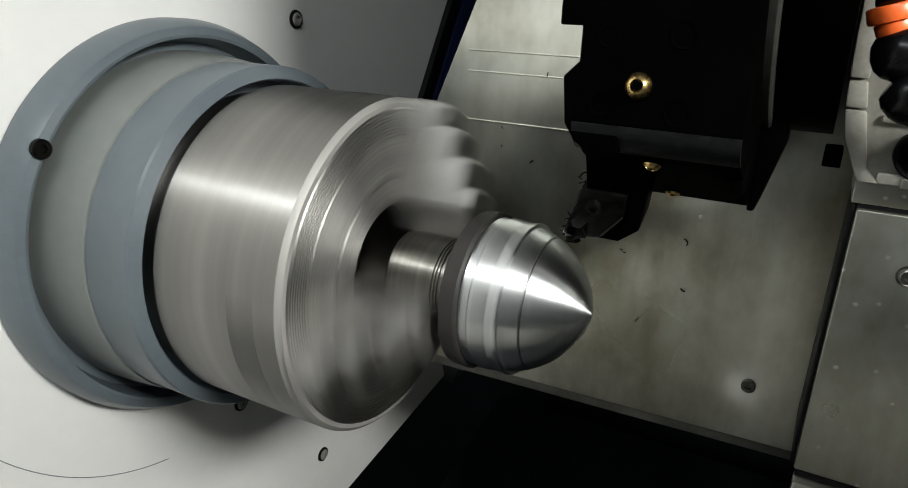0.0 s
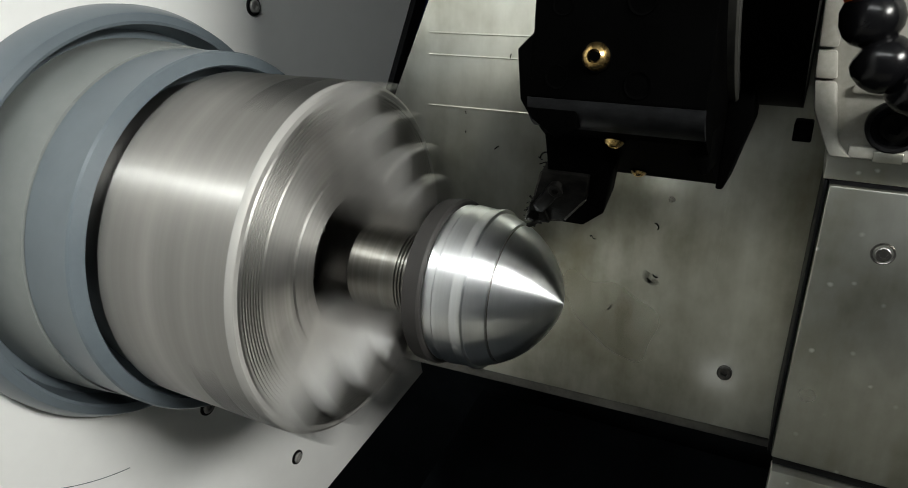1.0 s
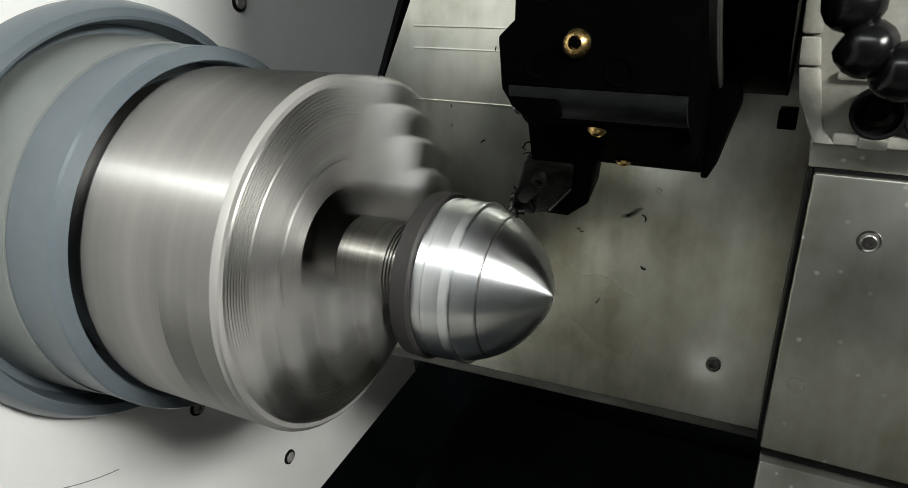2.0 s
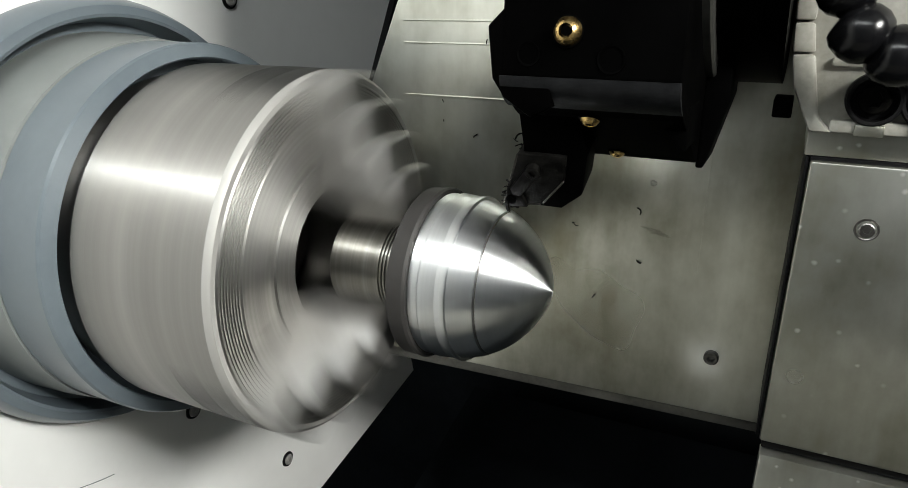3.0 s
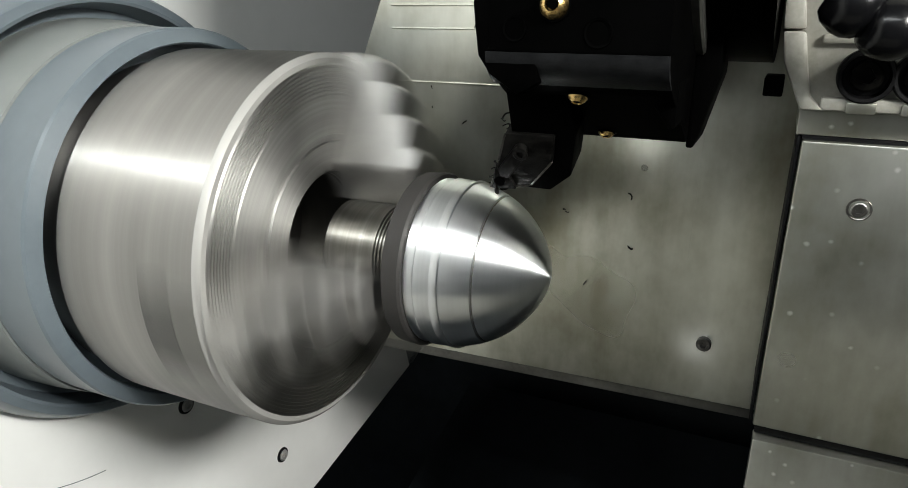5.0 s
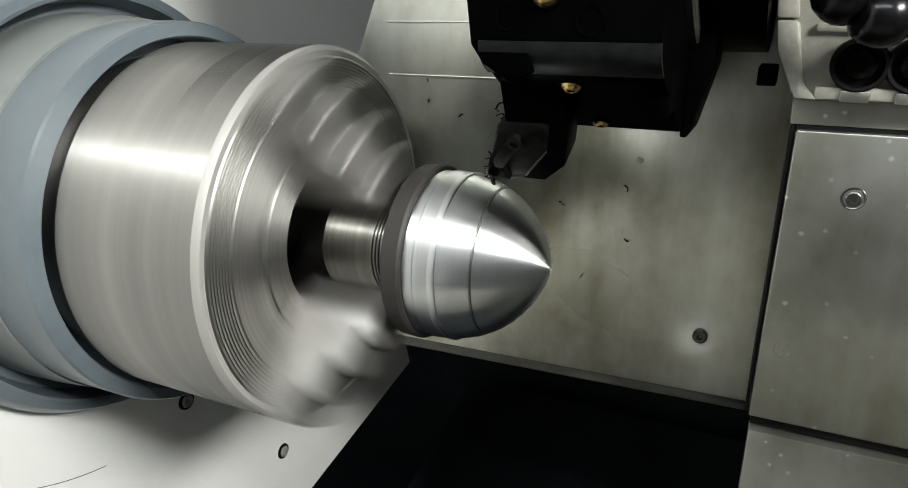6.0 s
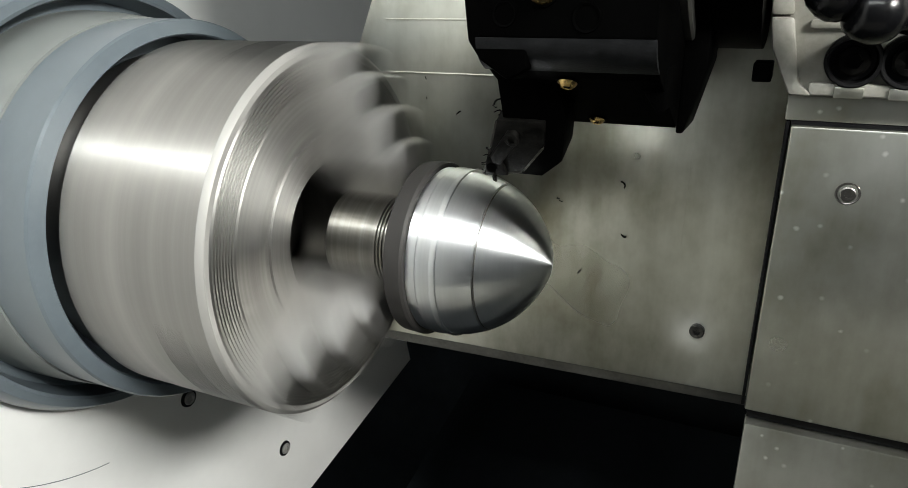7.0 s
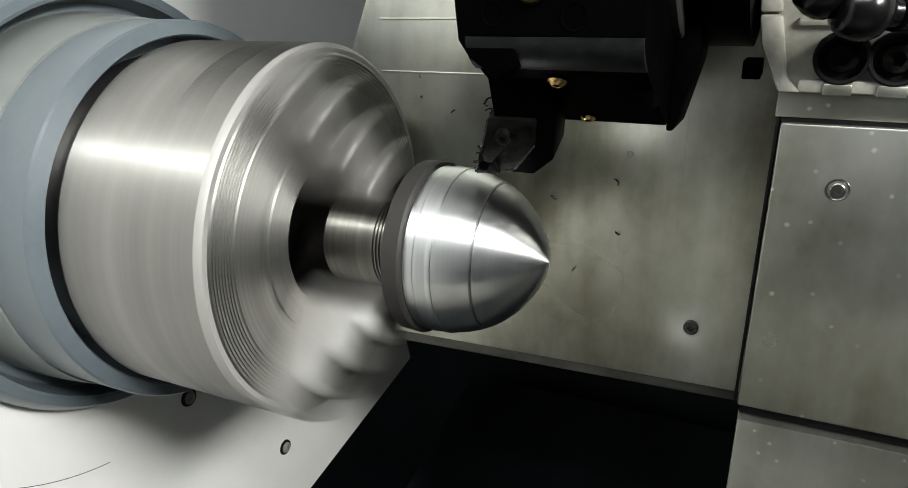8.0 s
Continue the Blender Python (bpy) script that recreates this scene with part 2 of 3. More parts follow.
def prism(points, axis, lo, hi, bevel=0.0, bm=None, seg=2):
    """Extrudes a polygon along an axis. points: the two other coordinates in x, y, z order."""
    bm = bm or bmesh.new()

    def place(p, d):
        q = list(p)
        q.insert("xyz".index(axis), d)
        return q
    a = [bm.verts.new(place(p, lo)) for p in points]
    b = [bm.verts.new(place(p, hi)) for p in points]
    n = len(points)
    faces = [bm.faces.new(a), bm.faces.new(b[::-1])]
    for i in range(n):
        faces.append(bm.faces.new((a[i], a[(i + 1) % n], b[(i + 1) % n], b[i])))
    if bevel:
        bmesh.ops.recalc_face_normals(bm, faces=faces)
        edges = list({e for f in faces for e in f.edges})
        bmesh.ops.bevel(bm, geom=edges, offset=bevel, segments=seg, affect="EDGES", profile=0.5, clamp_overlap=True)
    return bm


def box(lo, hi, bevel=0.0, bm=None):
    return prism([(lo[0], lo[1]), (hi[0], lo[1]), (hi[0], hi[1]), (lo[0], hi[1])], "z", lo[2], hi[2], bevel, bm)


def cylinder(p, q, r, seg=32, bevel=0.0, r2=None, bm=None):
    """A cylinder from p to q."""
    bm = bm or bmesh.new()
    p, q = Vector(p), Vector(q)
    d = q - p
    m = Matrix.Translation((p + q) / 2) @ d.to_track_quat("Z", "Y").to_matrix().to_4x4()
    made = bmesh.ops.create_cone(bm, cap_ends=True, segments=seg, radius1=r, radius2=r if r2 is None else r2, depth=d.length, matrix=m)
    if bevel:
        edges = list({e for v in made["verts"] for e in v.link_edges if e.calc_face_angle(0) > 0.6})
        bmesh.ops.bevel(bm, geom=edges, offset=bevel, segments=2, affect="EDGES", profile=0.5)
    return bm


def socket_screw(name, at, out, r, h, material, label, category="screw", parent=None, group=""):
    """A cap screw with a hexagon socket; out: the way its head faces."""
    seg = 24
    bm = bmesh.new()
    m = Matrix.Translation(at) @ Vector(out).to_track_quat("Z", "Y").to_matrix().to_4x4()
    hexr = r * 0.52
    rings = [(r, 0.0, seg), (r, h * 0.8, seg), (r * 0.86, h, seg)]
    rows = [[bm.verts.new(m @ Vector((a * math.cos(2 * math.pi * i / n), a * math.sin(2 * math.pi * i / n), z))) for i in range(n)] for a, z, n in rings]

    def hexa(i):
        k = 2 * math.pi * i / seg
        w = (k % (math.pi / 3)) - math.pi / 6
        return hexr * math.cos(math.pi / 6) / math.cos(w)
    for z in (h, h * 0.35):
        rows.append([bm.verts.new(m @ Vector((hexa(i) * math.cos(2 * math.pi * i / seg), hexa(i) * math.sin(2 * math.pi * i / seg), z))) for i in range(seg)])
    for a, b in zip(rows, rows[1:]):
        for i in range(seg):
            bm.faces.new((a[i], a[(i + 1) % seg], b[(i + 1) % seg], b[i]))
    bm.faces.new(rows[-1])
    ob = part(name, bm, material, parent, smooth=30)
    if parent is None:
        tagged(ob, label, category, group)
    elif label:
        ob["label"] = label
    return ob


# ---- the large structure ----
XP = -0.1867
outline = [(-0.75, -0.565), (0.19, -0.3757), (0.42, -0.331), (0.335, -0.05), (0.331, 0.057), (0.392, 0.163), (0.60, 0.52), (0.62, 0.8), (-0.75, 0.8)]
panel = tagged(part("wall_headstock", prism(outline, "x", XP - 0.03, XP), WHITE_PAINT), "white enamelled headstock panel behind the chuck", "wall", kind="structure")
# a dark sheet added to close the black void at the back
tagged(part("void_fill_rear", box((-0.75, 0.66, -0.85), (0.90, 0.69, 0.82)), BLACK_PAINT), "dark sheet added to fill the void at the rear", "wall", kind="structure")
tagged(part("wall_right", box((0.87, -0.75, -0.85), (0.90, 0.655, 0.82)), SHEET_PAINT), "grey enamelled sheet wall of the machine", "wall", kind="structure")
tagged(part("wall_left", box((-0.78, -0.75, -0.85), (-0.755, 0.69, 0.82)), BLACK_PAINT), "dark sheet wall of the machine", "wall", kind="structure")
tagged(part("ceiling", box((-0.75, -0.75, 0.735), (0.865, 0.655, 0.76)), SHEET_PAINT), "grey enamelled roof sheet of the machine", "ceiling", kind="structure")
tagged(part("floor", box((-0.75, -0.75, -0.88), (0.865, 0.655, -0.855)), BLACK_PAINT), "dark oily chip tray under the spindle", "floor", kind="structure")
tagged(part("wall_front", box((-0.75, -0.76, -0.85), (0.865, -0.735, -0.36)), SHEET_PAINT), "dark grey sheet below the open door of the machine", "wall", kind="structure")
tagged(part("door_header", box((-0.75, -0.76, 0.64), (0.865, -0.735, 0.734)), SHEET_PAINT), "dark grey sheet over the open door of the machine", "wall", kind="structure")
# unseen reflector added to brighten the undersides of chuck, jaws and nose cone
apron = prism([(-0.734, -0.362), (-0.30, -0.80), (-0.30, -0.82), (-0.734, -0.40)], "x", -0.745, 0.865)
tagged(part("fill_reflector", apron, CASTING_PAINT), "unseen off-white sloping sheet added low in front as a reflector", "wall", kind="structure")
# unseen sheet added to keep the hall's brightness out of the right-hand plates
tagged(part("shade_sheet", box((-0.02, -0.732, -0.355), (0.865, -0.712, 0.632)), SHEET_PAINT), "unseen dark grey sheet added across the machine front to darken reflections", "door", kind="structure")
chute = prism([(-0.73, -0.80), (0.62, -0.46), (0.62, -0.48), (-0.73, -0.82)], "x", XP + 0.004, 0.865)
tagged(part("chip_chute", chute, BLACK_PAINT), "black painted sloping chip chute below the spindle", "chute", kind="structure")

for y, z in ((0.1331, 0.1422), (0.1545, -0.3012), (0.0450, -0.1820)):
    ring = tagged(part("panel_bolt", revolve([(XP + 0.0002, 0.0078), (XP + 0.0016, 0.0074), (XP + 0.0018, 0.0056)], 28), RUBBER), "black socket bolt with a washer in the white panel", "bolt", "bolts of the white panel")
    ring.matrix_basis = pose(0, y, z)
    socket_screw("screw_head", (XP + 0.0004, 0, 0), (1, 0, 0), 0.0052, 0.0030, SATIN_STEEL, "", parent=ring)
bm = bmesh.new()
arc = []
for i in range(40):
    a = radians(200 + 60 * i / 39)
    arc.append([bm.verts.new((XP + dx, r * math.cos(a), r * math.sin(a))) for dx, r in ((-0.002, 0.1952), (0.0003, 0.1952), (0.0003, 0.1957), (-0.002, 0.1957))])
for p, q in zip(arc, arc[1:]):
    for i in range(4):
        bm.faces.new((p[i], p[(i + 1) % 4], q[(i + 1) % 4], q[i]))
tagged(part("panel_seam", bm, GREY_PAINT), "thin dark curved seam in the white panel", "seam", kind="structure")

# the dark seal along the panel's upper edge
seal = thing("edge_seal", "black rubber and blue enamel seal along the white panel edge", "seal")
d = Vector((0.061, 0.106)).normalized()
n = Vector((d.y, -d.x))
a0 = Vector((0.331, 0.057)) - d * 0.12


def strip(u0, u1, x0, x1, material, name, label=""):
    q = [a0 + n * u0, a0 + d * 0.75 + n * u0, a0 + d * 0.75 + n * u1, a0 + n * u1]
    return part(name, prism([(v.x, v.y) for v in q], "x", x0, x1, 0.001), material, seal, label)


strip(0.001, 0.019, XP - 0.03, XP + 0.006, RUBBER, "lip")
strip(0.020, 0.030, XP - 0.03, XP - 0.004, COVER_STEEL, "channel", "dull steel channel")
strip(0.031, 0.060, XP - 0.05, XP + 0.002, BLUE_PAINT, "edge_rail", "dark blue enamelled rail")

# ---- the spindle nose and chuck ----
nose = thing("spindle_nose", "blue-grey enamelled spindle nose flange bolted to the white panel", "spindle nose", at=(0, 0, 0))
flange = [(XP + 0.001, 0.10), (XP + 0.001, 0.1415), (XP + 0.002, 0.1425), (XP + 0.013, 0.1425), (XP + 0.0235, 0.1385), (XP + 0.0247, 0.1375), (XP + 0.0262, 0.1325), (XP + 0.0255, 0.1305), (XP + 0.008, 0.127), (XP + 0.008, 0.10)]
part("flange", revolve(flange, 160), GREY_PAINT, nose)
part("sleeve", revolve([(XP + 0.008, 0.1215), (-0.158, 0.1205), (-0.1316, 0.1176), (-0.1310, 0.1150), (-0.1310, 0.10)], 160), PALE_PAINT, nose, "pale grey tapered sleeve")
part("cover_ring", revolve([(-0.1305, 0.1150), (-0.1303, 0.1167), (-0.0975, 0.1167), (-0.0958, 0.1157), (-0.0932, 0.1085), (-0.0945, 0.1075), (-0.115, 0.1065), (-0.115, 0.05)], 160), GREY_PAINT, nose)
for k in range(3):
    a = radians(148 - 120 * k)
    socket_screw("bolt", (XP + 0.0253, 0.1352 * math.cos(a), 0.1352 * math.sin(a)), (1, 0, 0), 0.0058, 0.004, TOOL_STEEL, "black socket bolt", parent=nose)

chuck = thing("lathe_chuck", "spinning three-jaw lathe chuck of ground steel with stepped soft jaws", "chuck")
body = [(-0.118, 0.0), (-0.118, 0.098), (-0.0895, 0.098), (-0.0895, 0.1035), (-0.0883, 0.105), (-0.0003, 0.105)]
part("body", revolve(body, 160), CHUCK_STEEL, chuck)
part("chamfer", revolve([(-0.0003, 0.105), (0.0, 0.1049), (0.0025, 0.1022), (0.0027, 0.0995)], 160), SATIN_STEEL, chuck, "pale satin chamfer")
face = [(0.0027, 0.0995)]
for i in range(8):
    r = 0.0985 - 0.0019 * i
    face += [(0.0034, r), (0.0034, r - 0.0009), (0.0028, r - 0.0010), (0.0028, r - 0.0018)]
face += [(0.0034, 0.0825), (0.0034, 0.062), (0.0022, 0.0615), (0.0022, 0.058), (0.0034, 0.0575), (0.0034, 0.0425), (0.0026, 0.0415)]
part("face", revolve(face, 160), FACE_STEEL, chuck, "grooved steel chuck face")
bore = [(0.0026, 0.0415)]
for i in range(4):
    x = 0.0010 - 0.0035 * i
    bore += [(x, 0.0408), (x - 0.0015, 0.0408), (x - 0.0018, 0.0395), (x - 0.0030, 0.0395)]
bore += [(-0.016, 0.0395), (-0.05, 0.0395), (-0.05, 0.0)]
part("bore", revolve(bore, 96), BORE_STEEL, chuck, "dark oily grooved centre bore")
steps = [(0.0200, 0.0035), (0.1045, 0.0035), (0.1045, 0.023), (0.1020, 0.0255), (0.090, 0.0255), (0.090, 0.034), (0.088, 0.0365), (0.073, 0.0365), (0.073, 0.045), (0.071, 0.0475), (0.056, 0.0475), (0.056, 0.053), (0.054, 0.055), (0.0200, 0.055)]
JAW_HALF, JAW_NOSE = 0.0160, 0.0262


def jaw(k):
    """A stepped jaw with a pointed nose, its two counterbored screws and the slot it slides in."""
    bm = prism([(x, r) for r, x in steps], "y", -JAW_HALF, JAW_HALF, 0.0012)
    for side in (1, -1):
        cut = bmesh.ops.bisect_plane(bm, geom=bm.verts[:] + bm.edges[:] + bm.faces[:], plane_co=(0, side * 0.0035, JAW_NOSE), plane_no=(0, side * 0.82, -0.57), clear_outer=True)
        bmesh.ops.holes_fill(bm, edges=[e for e in cut["geom_cut"] if isinstance(e, bmesh.types.BMEdge)])
    cut = bmesh.ops.bisect_plane(bm, geom=bm.verts[:] + bm.edges[:] + bm.faces[:], plane_co=(0, 0, JAW_NOSE), plane_no=(0, 0, -1), clear_outer=True)
    bmesh.ops.holes_fill(bm, edges=[e for e in cut["geom_cut"] if isinstance(e, bmesh.types.BMEdge)])
    turn = Matrix.Rotation(radians(120 * k), 3, "X")
    bmesh.ops.rotate(bm, verts=bm.verts[:], cent=(0, 0, 0), matrix=turn)
    j = part("jaw", bm, JAW_STEEL, chuck)
    # solid dark plugs give the shade of the counterbores
    for x, r in ((0.0255, 0.0955), (0.0365, 0.0805)):
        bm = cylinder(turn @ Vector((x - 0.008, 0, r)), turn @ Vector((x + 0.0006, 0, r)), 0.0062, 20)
        part("screw_hole_shade", bm, RECESS_SHADE, j)
    # the tee slot on the face and its run-out at the rim: raised dark blocks carry its shade
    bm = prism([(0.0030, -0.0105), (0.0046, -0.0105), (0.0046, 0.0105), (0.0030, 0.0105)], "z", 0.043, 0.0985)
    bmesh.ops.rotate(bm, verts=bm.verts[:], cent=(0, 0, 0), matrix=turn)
    part("slot", bm, RECESS_SHADE, chuck, "jaw slot in the chuck face, its shade a raised dark block")
    for x0, x1, half, name in ((-0.0150, -0.0006, 0.0085, "slot_neck"), (-0.0335, -0.0152, 0.0140, "slot_end")):
        bm = bmesh.new()
        rows = []
        for i in range(9):
            y = half * (i / 4 - 1)
            rows.append([bm.verts.new((x, y, math.sqrt(r * r - y * y))) for x, r in ((x0, 0.1000), (x0, 0.10525), (x1, 0.10525), (x1, 0.1000))])
        for p, q in zip(rows, rows[1:]):
            for i in range(4):
                bm.faces.new((p[i], p[(i + 1) % 4], q[(i + 1) % 4], q[i]))
        bm.faces.new(rows[0])
        bm.faces.new(rows[-1])
        bmesh.ops.rotate(bm, verts=bm.verts[:], cent=(0, 0, 0), matrix=turn)
        part(name, bm, RECESS_SHADE, chuck, "slot end in the chuck rim, its shade a raised dark patch")
    return j


for k in range(3):
    jaw(k)

# ---- the workpiece: shank in the jaws, dark collar, bright nose ----
work = thing("workpiece", "bright turned steel nose cone with a dark unmachined collar", "workpiece")
shank = [(0.0130, 0.0), (0.0130, 0.0248), (0.0142, 0.0260)]
for a in (0.0440, 0.0460, 0.0480, 0.0535):
    shank += [(a, 0.0260), (a + 0.0003, 0.0250), (a + 0.0010, 0.0250), (a + 0.0013, 0.0260)]
part("shank", revolve(shank + [(0.062, 0.0260)], 96), SHANK_STEEL, work, "oily grooved shank")
part("collar", revolve([(0.0598, 0.02), (0.0598, 0.0435), (0.0612, 0.0458), (0.0700, 0.0464), (0.0713, 0.0455), (0.0716, 0.0440), (0.0716, 0.03)], 128), SCALE_STEEL, work, "dark unmachined collar")


def ogive(x):
    return 0.0443 * max(0.0, 1 - max(0.0, (x - 0.0715) / 0.0606) ** 2.55) ** 0.66


# one fine groove runs round the bright nose
nose_profile = [(0.0714, 0.0420), (0.0716, 0.0432), (0.0722, ogive(0.0722) - 0.0006)]
x = 0.0730
while x < 0.1312:
    sunk = 0.0010 if x < 0.0770 else 0.0
    if 0.1046 < x < 0.1054:
        sunk = 0.0014
    nose_profile.append((x, ogive(x) - sunk))
    x += 0.0004 if 0.1038 < x < 0.1062 else 0.0012
nose_profile += [(0.1317, ogive(0.1317)), (0.1322, 0.0)]
part("nose_cone", revolve(nose_profile, 160), WORK_STEEL, work)
part("groove", revolve([(0.1046, ogive(0.1046) - 0.0006), (0.1048, ogive(0.1048) - 0.0002), (0.1052, ogive(0.1052) - 0.0002), (0.1054, ogive(0.1054) - 0.0006)], 128), BORE_STEEL, work, "fine dark turned groove")

stock = part("uncut_stock", revolve([(-0.0225, 0.0420), (-0.0224, 0.0431), (-0.0170, 0.0429), (-0.0110, 0.0430), (-0.0060, 0.0434), (-0.0028, 0.0438), (-0.0008, 0.0441), (-0.0002, 0.0439), (0.0, 0.0434), (0.0002, 0.0390)], 160), WORK_STEEL, work, "rough ring of stock before the tool")

# ---- the carriage: covers, saddle, turret and tool travel together ----
riders = []


def rider(ob):
    riders.append(ob)
    return ob


cover = rider(thing("way_cover", "oily steel way cover plate behind the spindle", "cover plate"))
left_edge = [(-0.050, -0.120), (-0.040, 0.08), (-0.005, 0.165), (0.09, 0.42)]
part("plate", prism([*left_edge, (0.60, 0.42), (0.60, -0.1135), (0.244, -0.1135)], "y", 0.113, 0.125, 0.0008), WORN_COVER_STEEL, cover)
part("lip", prism([(-0.050, -0.131), (-0.050, -0.1205), (0.244, -0.114), (0.244, -0.1235)], "y", 0.119, 0.128, 0.0006), RIM_STEEL, cover, "dull folded lower lip")
socket_screw("bolt", (0.2101, 0.1128, -0.0735), (0, -1, 0), 0.0046, 0.0036, SCREW_STEEL, "oily socket bolt", parent=cover)

for z in (0.128, 0.1135, 0.079):
    part("rib", prism([(-0.01, z), (-0.01, z + 0.0012), (0.16, z + 0.0012), (0.16, z)], "y", 0.1118, 0.1140, 0.0004), COVER_STEEL, cover, "low pressed rib")
part("crease", prism([(0.1945, -0.02), (0.2005, 0.40), (0.2013, 0.40), (0.1953, -0.02)], "y", 0.1128, 0.1140, 0.0001), COVER_STEEL, cover, "faint pressed crease")
front_cover = rider(thing("front_cover", "stained steel cover plate below the white saddle", "cover plate"))
part("plate", prism([(0.2435, -0.0833), (0.2455, 0.0692), (0.62, 0.0692), (0.62, -0.0833)], "y", 0.044, 0.108, 0.0012), STAINED_STEEL, front_cover)
part("ledge", prism([(0.2425, 0.0712), (0.2425, 0.083), (0.62, 0.083), (0.62, 0.0712)], "y", 0.048, 0.108, 0.0008), STAINED_STEEL, front_cover, "scratched steel ledge")
# black strips added for the shade beside the plate and under the ledge
part("side_shade_strip", prism([(0.2414, -0.0833), (0.2434, 0.0705), (0.2450, 0.0705), (0.2430, -0.0833)], "y", 0.0490, 0.1125, 0.0004), RUBBER, front_cover, "thin black strip for the shade along the plate's side")
part("gap_shade_strip", prism([(0.2455, 0.0693), (0.2455, 0.0711), (0.61, 0.0711), (0.61, 0.0693)], "y", 0.0480, 0.0560), RUBBER, front_cover, "thin black strip for the shade in the gap")
ring = revolve([(0.0, 0.0054), (0.0003, 0.0052), (0.0003, 0.0048), (-0.0004, 0.0036)], 32)
bmesh.ops.transform(ring, verts=ring.verts[:], matrix=pose(0.2735, 0.0440, 0.0395, 0, 0, -90))
part("countersink", ring, BOLT_STEEL, front_cover, "pale worn countersink")
socket_screw("bolt", (0.2735, 0.0438, 0.0395), (0, -1, 0), 0.0034, 0.0014, BOLT_STEEL, "countersunk socket bolt", parent=front_cover)
lower_cover = rider(thing("lower_cover", "stained lower steel cover plate over the chip tray", "cover plate"))
part("plate", prism([(0.2445, -0.0915), (0.62, -0.0905), (0.62, -0.34), (0.242, -0.34)], "y", 0.044, 0.056, 0.0012), STAINED_STEEL, lower_cover)
# the shade in the gap between the covers, as a black strip
part("gap_shade_strip", prism([(0.2450, -0.0904), (0.61, -0.0896), (0.61, -0.0840), (0.2450, -0.0840)], "y", 0.0500, 0.0580), RUBBER, lower_cover, "thin black strip for the shade in the gap")

saddle = rider(thing("turret_saddle", "white painted turret housing casting with black bores", "saddle"))
sil = [(0.2425, 0.0835), (0.233, 0.104), (0.2305, 0.122), (0.2295, 0.152), (0.2295, 0.40), (0.62, 0.40), (0.62, 0.0835)]
part("casting", prism(sil, "y", 0.0405, 0.20, 0.002), CASTING_PAINT, saddle)
part("edge_strip", prism([(0.2425, 0.0840), (0.2332, 0.104), (0.2310, 0.1175), (0.2405, 0.1175), (0.2440, 0.0990), (0.2460, 0.0900), (0.2520, 0.0840)], "y", 0.0355, 0.046, 0.0016), CASTING_PAINT, saddle)
part("edge_strip", prism([(0.2309, 0.1184), (0.2303, 0.1310), (0.2385, 0.1310), (0.2404, 0.1184)], "y", 0.0362, 0.046, 0.0014), CASTING_PAINT, saddle)
part("edge_strip", prism([(0.2302, 0.1320), (0.2296, 0.152), (0.2296, 0.39), (0.2385, 0.39), (0.2385, 0.1320)], "y", 0.0358, 0.046, 0.0014), CASTING_PAINT, saddle)
part("rib", prism([(0.2470, 0.1125), (0.2470, 0.1165), (0.40, 0.1165), (0.40, 0.1125)], "y", 0.0372, 0.046, 0.0016), CASTING_PAINT, saddle)
part("foot", prism([(0.2500, 0.0842), (0.2500, 0.0900), (0.42, 0.0900), (0.42, 0.0842)], "y", 0.0362, 0.046, 0.0016), CASTING_PAINT, saddle)
for cx in (0.2660, 0.2868, 0.3080, 0.3290):
    bm = revolve([(-0.0100, 0.0114), (0.0010, 0.0114), (0.0018, 0.0107), (0.0016, 0.0094), (-0.0040, 0.0088), (-0.0040, 0.0)], 40)
    bmesh.ops.transform(bm, verts=bm.verts[:], matrix=pose(cx, 0.0360, 0.0995, 0, 0, -90))
    rim = part("bore_ring", bm, RUBBER, saddle, "black counterbored ring")
    socket_screw("screw_head", (cx, 0.0398, 0.0995), (0, -1, 0), 0.0066, 0.0046, TOOL_STEEL, "oily black screw head", parent=rim)
    part("slot", prism([(cx - 0.0058, 0.0836), (cx - 0.0058, 0.0885), (cx + 0.0058, 0.0885), (cx + 0.0058, 0.0836)], "y", 0.0350, 0.046, 0.0006), STAINED_STEEL, saddle, "bare steel slot")

# ---- jointed coolant hose in front of the saddle ----
hose = rider(thing("coolant_hose", "glossy black jointed coolant hose with an orange collar", "hose"))
chain = [(0.2478, 0.006, 0.1440), (0.2552, 0.006, 0.1275), (0.2690, 0.006, 0.1195)]
